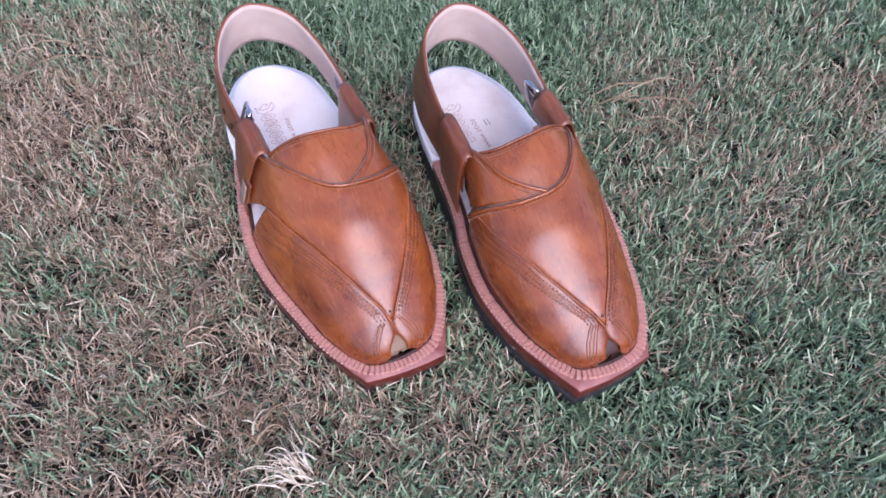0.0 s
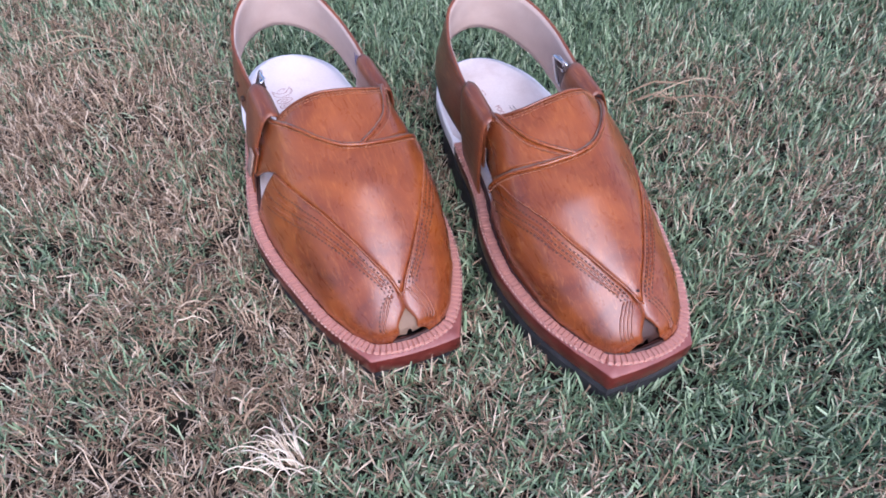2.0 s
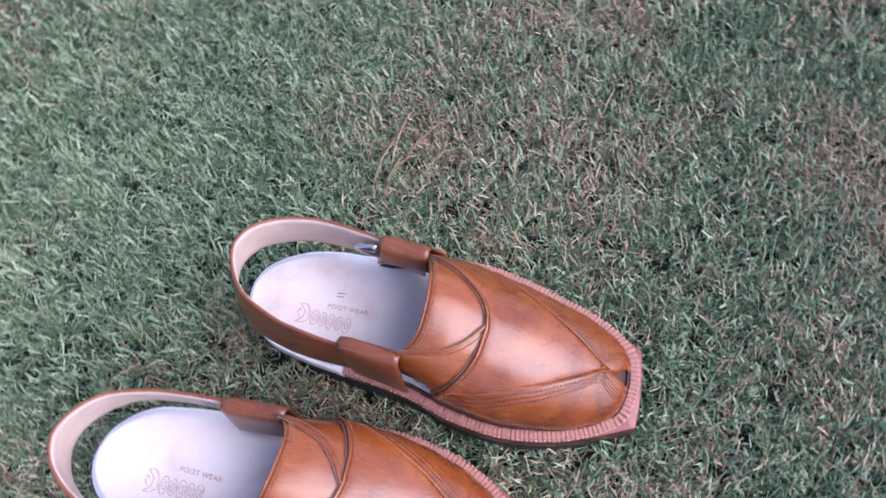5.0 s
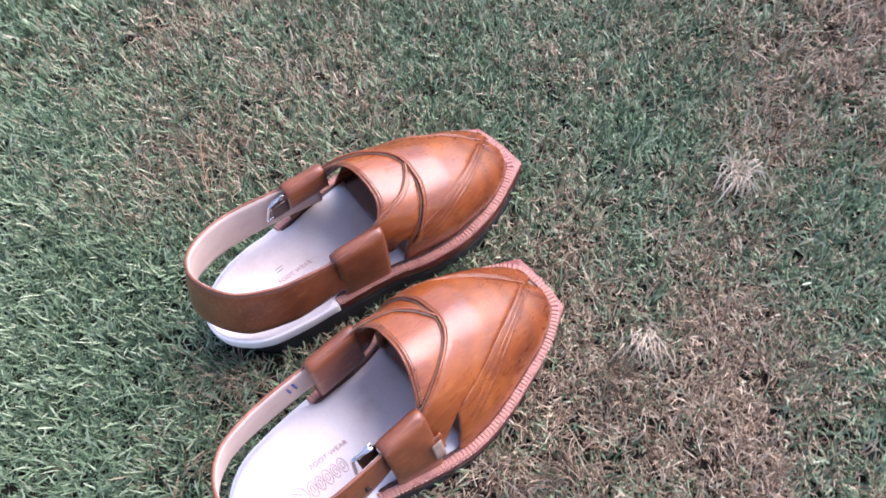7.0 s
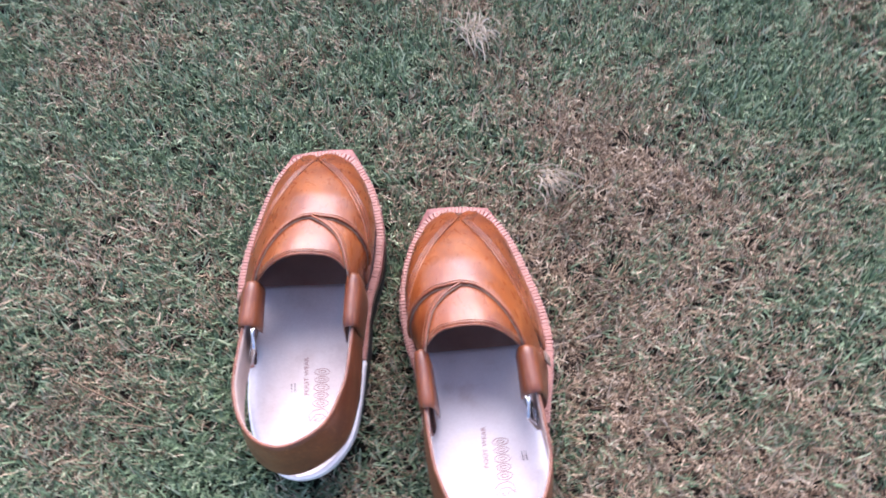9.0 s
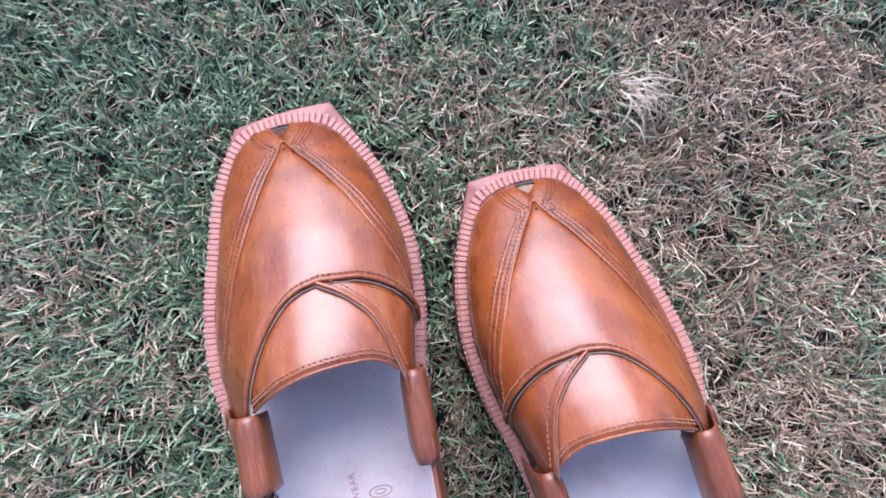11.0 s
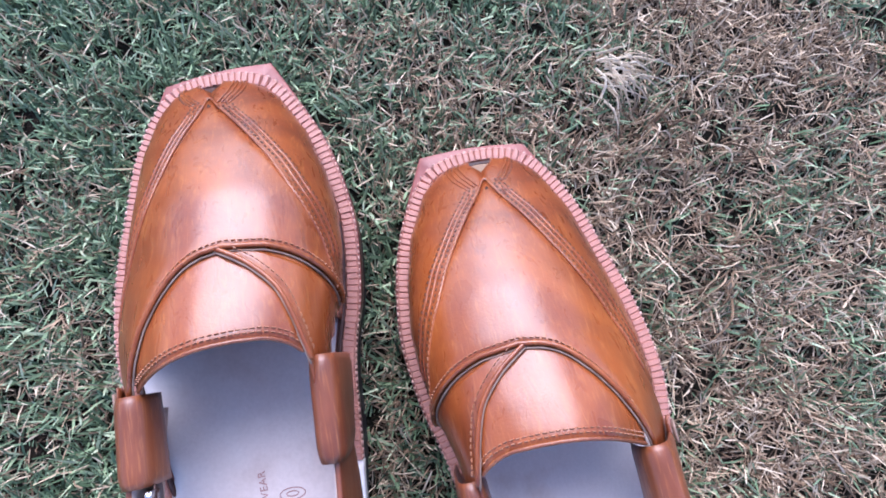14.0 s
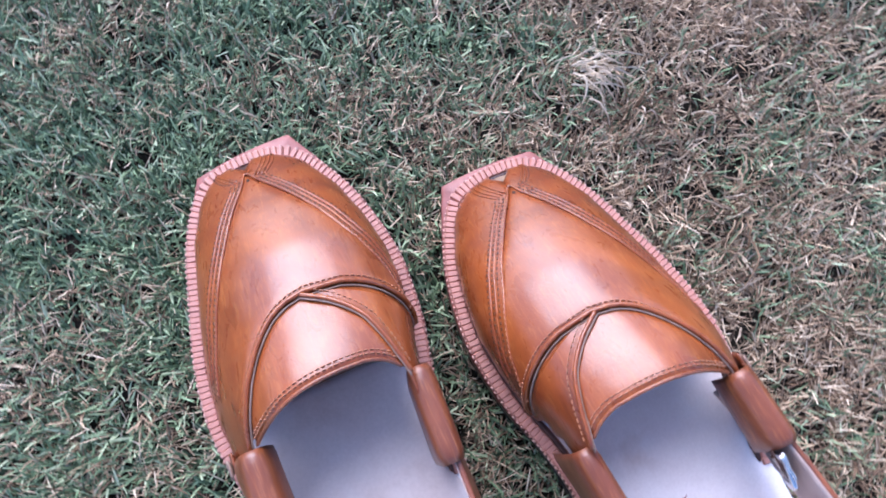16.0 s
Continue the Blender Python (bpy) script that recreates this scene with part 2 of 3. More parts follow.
def slab(name, grid, thick, sign, mat, parent, label="", soft=2, flip=False):
    """A sheet of leather with rounded rims: a grid of points thickened along its normals."""
    g = np.array(grid, float)
    n, m, _ = g.shape
    du, dv = np.gradient(g, axis=0), np.gradient(g, axis=1)
    nor = np.cross(du, dv)
    nor /= np.linalg.norm(nor, axis=2)[..., None] + 1e-9
    if flip:
        nor = -nor
    rim = np.minimum.reduce([np.minimum(np.arange(n), np.arange(n)[::-1])[:, None] * np.ones(m), np.minimum(np.arange(m), np.arange(m)[::-1])[None] * np.ones((n, 1))])
    k = 0.45 + 0.55 * np.minimum(rim / soft, 1) ** 0.6
    top = g + nor * (thick * k)[..., None]
    verts = place(np.vstack([top.reshape(-1, 3), g.reshape(-1, 3)]), sign)
    faces = []
    for i in range(n - 1):
        for j in range(m - 1):
            a, b, c, d = i * m + j, i * m + j + 1, (i + 1) * m + j + 1, (i + 1) * m + j
            faces += [(a, b, c, d), (n * m + a, n * m + d, n * m + c, n * m + b)]
    edge = [(0, j) for j in range(m)] + [(i, m - 1) for i in range(1, n)] + [(n - 1, j) for j in range(m - 2, -1, -1)] + [(i, 0) for i in range(n - 2, 0, -1)]
    idx = [i * m + j for i, j in edge]
    faces += [(a, b, n * m + b, n * m + a) for a, b in zip(idx, idx[1:] + idx[:1])]
    return mesh_object(name, verts, faces, mat, parent, label)


def rope(name, pts, r, sign, mat, parent, label="", flat=1.0, sides=8):
    """A thin round cord along points."""
    p = np.array(pts, float)
    t = np.gradient(p, axis=0)
    t /= np.linalg.norm(t, axis=1)[:, None] + 1e-9
    a = np.cross(t, (0.02, 0.03, 1.0))
    a /= np.linalg.norm(a, axis=1)[:, None]
    b = np.cross(a, t)
    verts, n = [], len(p)
    for i in range(n):
        k = 0.5 if i in (0, n - 1) else 1
        for q in range(sides):
            w = 2 * math.pi * q / sides
            verts.append(p[i] + k * r * (a[i] * math.cos(w) + flat * b[i] * math.sin(w)))
    faces = [(i * sides + q, i * sides + (q + 1) % sides, (i + 1) * sides + (q + 1) % sides, (i + 1) * sides + q) for i in range(n - 1) for q in range(sides)]
    faces += [tuple(range(sides)), tuple(range((n - 1) * sides, n * sides))]
    return mesh_object(name, place(verts, sign), faces, mat, parent, label)


def on_skin(curve, n, off):
    return np.array([skin(v, s, off) for v, s in spline(curve, n)])


def patch(front, rear, n, m, off):
    f, r = spline(front, n), spline(rear, n)
    w = np.linspace(0, 1, m)
    return [[skin(*(a + (b - a) * k), off) for k in w] for a, b in zip(f, r)]


def stitches(name, runs, sign, mat, parent, size=(2.0, 0.55, 0.45), gap=3.3):
    """Short thread ends and dark punch marks along curves on the last, as one skin of many small bars."""
    verts, faces = [], []
    for curve, off in runs:
        p = np.array([skin(v, s, off) for v, s in spline(curve, 60)])
        up = np.array([skin(v, s, off + 1) for v, s in spline(curve, 60)]) - p
        along = np.r_[0, np.cumsum(np.linalg.norm(np.diff(p, axis=0), axis=1))]
        for d in np.arange(1.5, along[-1] - 1.5, gap):
            c = np.array([np.interp(d, along, p[:, k]) for k in range(3)])
            e = np.array([np.interp(d + 0.8, along, p[:, k]) for k in range(3)]) - c
            e /= np.linalg.norm(e) + 1e-9
            n = np.array([np.interp(d, along, up[:, k]) for k in range(3)])
            n /= np.linalg.norm(n) + 1e-9
            q = np.cross(e, n)
            b = len(verts)
            for x in (-1, 1):
                for y in (-1, 1):
                    verts.append(c + e * x * size[0] / 2 + q * y * size[1] - n * 0.3)
                for y in (-1, 1):
                    verts.append(c + e * x * size[0] * 0.36 + q * y * size[1] * 0.6 + n * size[2])
            faces += [(b + 2, b + 3, b + 7, b + 6), (b, b + 2, b + 6, b + 4), (b + 1, b + 5, b + 7, b + 3), (b, b + 1, b + 3, b + 2), (b + 4, b + 6, b + 7, b + 5)]
    me = bpy.data.meshes.new(name)
    me.from_pydata(place(verts, sign), [], [tuple(f) if sign > 0 else tuple(f)[::-1] for f in faces])
    me.materials.append(mat)
    ob = new(name, me)
    ob.parent = parent
    return tagged(ob, kind="stuff")


def tile_mesh():
    """One braided lug of the welt, lying along x."""
    x, y, z = 3.6 * MM, 1.98 * MM, 1.9 * MM
    v = [(a * x, b * y, -0.8 * z) for a, b in ((-1, -1), (1, -1), (1, 1), (-1, 1))]
    v += [(a * x, b * y * 0.96, 0.35 * z) for a, b in ((-1, -1), (1, -1), (1, 1), (-1, 1))]
    v += [(a * x * 0.78, b * y * 0.62, z) for a, b in ((-1, -1), (1, -1), (1, 1), (-1, 1))]
    f = [(8, 9, 10, 11)] + [(k + i, k + (i + 1) % 4, k + 4 + (i + 1) % 4, k + 4 + i) for k in (0, 4) for i in range(4)]
    me = bpy.data.meshes.new("welt_stitch")
    me.from_pydata(v, [], f)
    me.materials.append(LUG)
    return me


def side_u(v, which):
    """The sole's edge at v."""
    half = SIDE[:75] if which > 0 else SIDE[75:][::-1]
    return float(np.interp(v, half[:, 1], half[:, 0]))


def sheet(name, v0, v1, margin, z, sign, mat, parent, label=""):
    """The inner sole, a thin board that follows the outline."""
    rows = []
    for v in np.r_[np.linspace(v0, v1 - 30, 26), v1 - 30 + 30 * np.sin(np.linspace(0.06, 1, 14) * math.pi / 2)]:
        a, b = side_u(min(v + 1.5, 330.6), -1) + margin(v), side_u(min(v + 1.5, 330.6), 1) - margin(v)
        if b < a + 1:
            a, b = (a + b) / 2 - 0.5, (a + b) / 2 + 0.5
        rows.append([(a + (b - a) * k, v, z(v) + 0.5 * abs(2 * k - 1) ** 3) for k in np.linspace(0, 1, 15)])
    return slab(name, rows, 1.6, sign, mat, parent, label, soft=1, flip=True)


def loop_piece(name, profile, v0, v1, drift, lift, sign, parent, label):
    """A side loop: one leather strip folded over the strap, from the welt up, over and down inside."""
    prof = spline(profile, 30)
    rows = []
    for k in np.linspace(0, 1, 14):
        v = v0 + (v1 - v0) * k
        rows.append([(u + drift * k * max(0, 1 - (z - 30) / 110) + lift * k * (z - 30) / 75, v + 3 * (1 - z / 110) * (1 - 2 * k) * 0.4, z + max(0, WELT_TOP(v) - WELT_TOP(v0)) * max(0, 1 - (z - 30) / 70)) for u, z in prof])
    return slab(name, rows, 2.2, sign, STRAP, parent, label, flip=profile[0][0] < 0)


def ring_of(points, closed=True):
    return spline(points, 40, closed)


def sandal(sign, m, label):
    root = new("sandal")
    # sole
    base = lerp([(-10, 10), (130, 11), (180, 16), (226, 22), (280, 22.5), (331, 27)])
    ring = lambda d, z, loop=OUTLINE: [(*p, z(p[1])) for p in inset(loop, d)]
    tuck = np.interp(OUTLINE[:, 1], [225, 270, 325], [0, 2.5, 11])[:, None]
    rings("outsole", [ring(3 + tuck * 1.3, lambda v: -12), ring(1.2 + tuck * 1.2, lambda v: -9), ring(0.6 + tuck, lambda v: base(v) - 5), ring(1.8 + tuck * 0.8, lambda v: base(v) - 2), ring(2.2 + tuck * 0.5, base)], sign, RUBBER, root, "black rubber outsole")
    cut = 227.0
    full = np.array([np.array(inset(OUTLINE, d)) for d in (1.5, 0.2, 0, 0.5, 1.5, 14)])
    keep = [i for i in range(len(OUTLINE)) if OUTLINE[i][1] < cut]
    turn = next(n for n in range(1, len(keep)) if keep[n] - keep[n - 1] > 1)
    keep = keep[turn:] + keep[:turn]
    rear = [i for i in range(len(OUTLINE)) if OUTLINE[i][1] >= cut - 3]

    def band(name, ids, levels, mat, text):
        rows = [[(*full[l][i], z(OUTLINE[i][1])) for l, z in levels] for i in ids]
        n = len(levels)
        verts = place([p for row in rows for p in row], sign)
        faces = [(i * n + j, i * n + j + 1, (i + 1) * n + j + 1, (i + 1) * n + j) for i in range(len(rows) - 1) for j in range(n - 1)]
        faces += [tuple(range(n)), tuple(range((len(rows) - 1) * n, len(rows) * n))]
        return mesh_object(name, verts, faces, mat, root, text)

    band("welt_edge", keep, [(0, lambda v: base(v) - 0.5), (1, lambda v: base(v) + 2), (2, lambda v: WELT_TOP(v) - 3.5), (3, lambda v: WELT_TOP(v) - 1.2)], WELT_EDGE, "lacquered dark red-brown welt edge")
    welt = band("welt", keep, [(3, lambda v: WELT_TOP(v) - 1.2), (4, WELT_TOP), (5, WELT_TOP)], WELT, "pinkish tan leather welt")
    band("foam_midsole", rear, [(0, lambda v: base(v) - 0.3), (2, lambda v: base(v) + 2), (2, lambda v: WELT_TOP(v) - 1.5), (3, lambda v: WELT_TOP(v) + 0.4), (5, lambda v: WELT_TOP(v) + 0.4)], FOAM, "white foam heel midsole")
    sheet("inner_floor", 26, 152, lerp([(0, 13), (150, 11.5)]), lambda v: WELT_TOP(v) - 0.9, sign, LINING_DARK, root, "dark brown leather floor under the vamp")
    sheet("insole", 147, 323, lerp([(0, 13), (150, 11.5), (218, 11), (234, 2.0), (331, 2.0)]), lambda v: WELT_TOP(v) - 0.2, sign, INSOLE if sign < 0 else DARKER_INSOLE, root, "cream leather insole with a brown stamp")

    # upper, from the lowest layer to the top one
    s_t = np.array(spline(TONGUE, 27))
    tongue = [[skin(108 + (v - 108) * k, s, 0.2) for k in np.linspace(0, 1, 16)] for v, s in s_t]
    slab("tongue", tongue, 1.6, sign, TAN, root, "smooth tan leather tongue", flip=False)
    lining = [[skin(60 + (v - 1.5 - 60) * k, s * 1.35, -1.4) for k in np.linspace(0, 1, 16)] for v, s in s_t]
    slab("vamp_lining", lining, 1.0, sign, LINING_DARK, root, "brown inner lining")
    slab("cross_strap", patch([(110, 0.04), (118, -0.2), (126, -0.45), (136, -0.71), (148, -0.88), (160, -0.97), (184, -0.98)], UNDER[:-1] + [(168, -0.6), (184, -0.68)], 30, 8, 2.0), 1.8, sign, TAN, root, "tan leather cross strap")
    for name, edge, far, word in (("inner_wing", [(9.2, -0.24), (12.5, -0.13), (16, -0.04), (20, 0.03), (26, 0.04), *[(v, s + 0.05) for v, s in V_MED[::-1][1:-1]], (150, -0.97)], -1.0, "inner"),
                                  ("outer_wing", [(9.2, 0.4), (12.5, 0.24), (16, 0.11), (19, 0.03), (25, 0.01), *[(v, s - 0.05) for v, s in V_LAT[1:]], (150, 0.74), (157, 0.97)], 1.0, "outer")):
        e = spline(edge, 44)
        slab(name, [[skin(v, s + (far - s) * k, 0.6) for k in np.linspace(0, 1, 14)] for v, s in e], 1.7, sign, TAN, root, "tan leather toe panel with stitched rows", flip=far > 0)
    front = V_MED + V_LAT[1:] + [(152, 0.63), (163, 0.72), (174, 0.82), (188, 0.88)]
    slab("vamp", patch(front, OVER, 56, 20, 2.2), 2.0, sign, TAN, root, "burnished tan leather vamp")
    rope("toe_seam", on_skin(V_MED[1:] + V_LAT[1:], 90, 3.7), 0.85, sign, TAN, root)
    rope("vamp_edge", on_skin([(v - 0.3, s) for v, s in OVER], 60, 4.1), 1.25, sign, TAN, root, "folded leather vamp edge")
    rope("vamp_edge_core", on_skin([(v + 1.5, s) for v, s in OVER], 60, 2.6), 0.5, sign, PALE_EDGE, root, "pale cut edge of the vamp")
    rope("strap_edge", on_skin([(v - 0.2, s) for v, s in UNDER], 40, 3.7), 1.15, sign, TAN, root, "folded leather strap edge")
    rope("strap_edge_core", on_skin([(v + 1.4, s - 0.005) for v, s in UNDER], 40, 2.7), 0.6, sign, PALE_EDGE, root, "pale cut edge of the strap")
    rope("tongue_edge", on_skin(TONGUE, 50, 1.0), 0.95, sign, STRAP, root, "turned brown tongue edge")
    runs = []
    for d in (0.05, 0.095, 0.14):
        spread = lambda v: d * (1 + max(0, v - 60) / 150)
        runs.append(([(v, s - spread(v)) for v, s in V_MED[1:-1]] + [(28 + 12 * d, -0.04 - 0.95 * d)], 2.4))
        runs.append(([(27 + 12 * d, -0.05 - 0.95 * d), (20 + 6 * d, -0.15 - 1.25 * d), (12.5, -0.29 - 1.6 * d)], 2.4))
        runs.append(([(28 + 12 * d, 0.06 + 0.95 * d)] + [(v, s + spread(v)) for v, s in V_LAT[1:]], 2.4))
        runs.append(([(27 + 12 * d, 0.07 + 0.95 * d), (20 + 6 * d, 0.22 + 1.2 * d), (12.5, 0.45 + 1.1 * d)], 2.4))
    for d in (0.073, 0.118):
        spread = lambda v: d * (1 + max(0, v - 60) / 150)
        rope("stitched_ridge", on_skin([(v, s - spread(v)) for v, s in V_MED[2:-1]], 60, 2.3), 0.65, sign, TAN, root, flat=0.8)
        rope("stitched_ridge", on_skin([(v, s + spread(v)) for v, s in V_LAT[1:-1]], 60, 2.3), 0.65, sign, TAN, root, flat=0.8)
    for d in (0.03, 0.072, 0.118, 0.16):
        rope("stitched_ridge", on_skin([(29 + 9 * d, -0.02 - 0.8 * d), (20 + 6 * d, -0.13 - 1.2 * d), (12.2, -0.27 - 1.6 * d)], 20, 2.4), 0.6, sign, TAN, root, flat=0.8)
    for d in (0.072, 0.118):
        rope("stitched_ridge", on_skin([(28 + 9 * d, 0.06 + 0.95 * d), (20 + 6 * d, 0.2 + 1.2 * d), (12.4, 0.43 + 1.1 * d)], 20, 2.4), 0.6, sign, TAN, root, flat=0.8)
    # small dark bars, coloured for the shade inside punched holes
    stitches("punched_stitching", runs, sign, PUNCH, root, (1.9, 0.6, 0.14), 3.1)
    fine = [([(v - 3.0, s) for v, s in OVER], 4.4), ([(v - 2.2, s - 0.03) for v, s in UNDER], 4.0), ([(v - 2.6, s) for v, s in TONGUE], 1.9), ([(v - 4.4, s) for v, s in TONGUE], 1.9), (V_MED[1:-1], 4.5), (V_LAT[1:], 4.5)]
    stitches("thread_stitching", fine, sign, THREAD, root, (2.0, 0.33, 0.36), 2.9)
    pin = skin(33.5, 0.02, 4.1)
    rings("pin_hole", [[(pin[0] + r * math.cos(a), pin[1] + r * math.sin(a), pin[2] + h) for a in np.linspace(0, 2 * math.pi, 9)[:-1]] for r, h in ((1.0, -0.8), (0.9, 0.25))], sign, HOLE, root)
    toe = [[skin(v, s, -2.4) for s in np.linspace(-0.8, 0.85, 14)] for v in np.linspace(8.2, 34, 14)]
    # suede on one sandal; on the other a dark sheet paints the slot's shade
    slab("toe_lining", toe, 0.8, sign, TOE_LINING if sign < 0 else DARK_LEATHER_AND_SHADE, root, "lining sheet in the toe opening, painted dark for shade on one sandal", flip=True)

    # side loops, heel strap and buckle
    med = loop_piece("inner_loop", [(-50, 27), (-51.5, 55), (-51.5, 82), (-50.5, 95), (-48, 100.5), (-44.5, 100.5), (-42, 95), (-41, 75), (-40, 50)], 168, 215, 4, 0, sign, root, "folded brown leather side loop")
    lat = loop_piece("outer_loop", [(62.5, 27), (60, 48), (54.5, 68), (48, 86), (43.5, 96), (38.5, 100), (34, 97), (32.5, 88), (33, 78)], 172, 211.5, -9, 6, sign, root, "folded brown leather side loop holding the buckle")
    path = spline([(-47, 172), (-48, 200), (-49, 235), (-47, 268), (-39, 298), (-20, 317), (3, 324), (26, 315), (42, 293), (49, 263), (47, 230), (43.5, 205), (39, 180)], 84)
    zb, zt = lerp([(172, 55), (215, 53), (260, 53), (300, 61), (326, 72)]), lerp([(172, 96), (215, 97), (260, 103), (300, 113), (326, 120)])
    tip = lerp([(172, 0), (215, 3), (260, 6), (300, 11), (326, 14)])
    wall = lambda d: [[(u + (d - tip(v) * k) * nu, v + (d - tip(v) * k) * nv, zb(v) + (zt(v) - zb(v)) * k) for k in np.linspace(0, 1, 10)] for (u, v), (nu, nv) in zip(path, normal)]
    t = np.gradient(path, axis=0)
    normal = np.stack([-t[:, 1], t[:, 0]], 1) / np.linalg.norm(t, axis=1)[:, None]
    if normal[42][1] < 0:
        normal = -normal
    strap = slab("heel_strap", wall(0), 2.3, sign, STRAP, root, "brown leather heel strap", flip=True)
    inner = slab("strap_lining", wall(-0.1), 1.3, sign, LINING, root, "pale beige strap lining")
    rope("strap_rim", [(u + (1 - tip(v)) * nu, v + (1 - tip(v)) * nv, zt(v) + 0.1) for (u, v), (nu, nv) in zip(path, normal)], 1.3, sign, STRAP, root, "rolled strap rim", flat=0.7)
    buckle = rope("buckle", ring_of([(35, 213, 98), (32.5, 227, 97), (33, 230, 94), (41, 233, 70), (43, 230, 66), (45, 215, 66)], False), 1.5, sign, STEEL, root, "nickel plated wire buckle", flat=1.0)
    slab("buckle_roller", [[(31.5 + k * 1.5 + 1.2 * math.cos(a), 213 + 13 * k, 97 - 1.5 * k + 4.5 * math.sin(a)) for a in np.linspace(-1.6, 1.6, 7)] for k in np.linspace(0, 1, 6)], 0.9, sign, STEEL, buckle, "bright flat buckle plate", soft=1)
    rope("buckle_prong", [(38, 214, 84), (38.5, 222, 83.5), (39.5, 231, 82)], 0.9, sign, STEEL, buckle)
    slab("gusset", [[(33 + 9 * k, 211 + 16 * j, 95 - 30 * k) for k in np.linspace(0, 1, 7)] for j in np.linspace(0, 1, 6)], 1.4, sign, DARK_LEATHER_AND_SHADE, root, "dark leather buckle gusset", soft=1)
    for d, zz in ((0, 64), (2.6, 61)):
        slab("strap_tip", [[(58.5 - 0.32 * (h - 60) + d, 167 + j * 9 + d, h) for h in np.linspace(zz - 9, zz + 11, 7)] for j in np.linspace(0, 1, 6)], 2.0, sign, PALE_EDGE if d else STRAP, root, "loose end of the strap", soft=1, flip=True)
    for u, v, z in ((49.5, 232, 74), (48.6, 248, 76)):
        rings("strap_hole", [[(u + h, v + 2.3 * math.cos(a), z + 2.3 * math.sin(a)) for a in np.linspace(0, 2 * math.pi, 11)[:-1]] for h in (-1.5, 1.2)], sign, HOLE, strap)

    # stamp on the insole
    height = lambda v: (WELT_TOP(v) + 1.55) * MM
    su = 1.0 if sign > 0 else 0.5
    text = bpy.data.curves.new("stamp_text", "FONT")
    text.body, text.size, text.align_x, text.align_y, text.extrude, text.space_character = "FOOT WEAR", 5.6 * MM, "CENTER", "CENTER", 0.00012, 1.08
    me = bpy.data.meshes.new_from_object(new("stamp_text_source", text).evaluated_get(bpy.context.evaluated_depsgraph_get()))
    bpy.data.objects.remove(bpy.data.objects["stamp_text_source"])
    me.materials.clear()
    me.materials.append(PRINT)
    word = new("stamp_text", me)
    word.parent = root
    tilt = math.degrees(math.atan2(WELT_TOP(252) - WELT_TOP(222), 30))
    word.matrix_local = Matrix.Translation((su * MM, 238 * MM, height(238) + 0.0002)) @ pose(0, 0, 0, 0, tilt, -90 + (4 if sign > 0 else -2))
    tagged(word, "brown stamped lettering")

    def inked(name, outline, r=0.28, closed=True, mat=PRINT):
        pts = [(sign * (su + x), v, height(v) / MM + 0.15) for x, v in outline]
        pts = pts + pts[:1] if closed else pts
        q = []
        for a, b in zip(pts, pts[1:]):
            q += [np.array(a) + (np.array(b) - np.array(a)) * k for k in np.linspace(0, 1, 6, endpoint=False)]
        return rope(name, q + [np.array(pts[-1])], r, sign, mat, root, flat=0.4, sides=6)

    inked("stamp_emblem", [(-21, 277), (-16, 272), (-10, 272), (-5, 278), (-4, 272.5), (-8, 268.5), (-16, 267), (-20, 270.5)])
    inked("stamp_emblem", [(-17, 274.5), (-13, 278), (-9, 277), (-12, 275)], closed=False)
    oval = lambda x, v, a, c: [(x + a * math.cos(w), v + c * math.sin(w)) for w in np.linspace(0, 2 * math.pi, 17)[:-1]]
    for k, (v, c) in enumerate(((262.5, 3.2), (255.5, 2.9), (248.5, 3.1), (241.5, 2.8), (234.5, 3.0))):
        inked("stamp_emblem", oval(-13.5, v, 6.6 - 0.6 * (k % 2), c))
        inked("stamp_emblem", oval(-13.5, v, 3.1, c * 0.42))
    for x in ((9, 12) if sign > 0 else (-34, -31)):
        inked("pen_mark", [(x, 252), (x + 0.8, 244)], 0.3, False, DARK_LEATHER_AND_SHADE)
    if sign < 0:
        for v in (228, 233.5):
            slab("size_mark", [[(-44.4, v + 0.95 * j + 0.12 * (h - 84), h) for h in np.linspace(78, 91, 5)] for j in (-1, -0.3, 0.3, 1)], 0.3, sign, BLUE_INK, inner, "hand-written blue size mark 11", soft=1)

    # braided lugs of the welt, each a piece of its own
    rim = [(RIM_L(v), v) for v in (226, 205, 185, 165, 147, 125, 102, 76, 50, 30, 19)] + [(22, 12.5), (11, 9), (0, 8), (-11, 8.7), (-23, 12)] + [(RIM_M(v), v) for v in (18, 30, 50, 75, 95, 115, 140, 165, 185, 205, 222)]
    line = spline(rim, 149)
    d = np.gradient(line, axis=0)
    d /= np.linalg.norm(d, axis=1)[:, None]
    seam = [(u, v, WELT_TOP(v) + 0.9) for u, v in line]
    # raised dark cord whose colour stands for the shade in the gap
    rope("welt_gap_shade", seam, 1.7, sign, DARK_LEATHER_AND_SHADE, welt, "dark cord painted as the shaded gap between welt and upper", flat=0.8, sides=6)
    knots = []
    for p, q in zip(line, d):
        out = np.array([-q[1], q[0]])
        if out @ (p - np.array([0, 120])) < 0:
            out = -out
        c = p + out * 4.9
        ob = new("welt_stitch", TILE)
        ob.parent = welt
        w = 0.93 + 0.14 * random.random()
        knots.append((p + out * 8.9, q, WELT_TOP(p[1]) + 0.35))
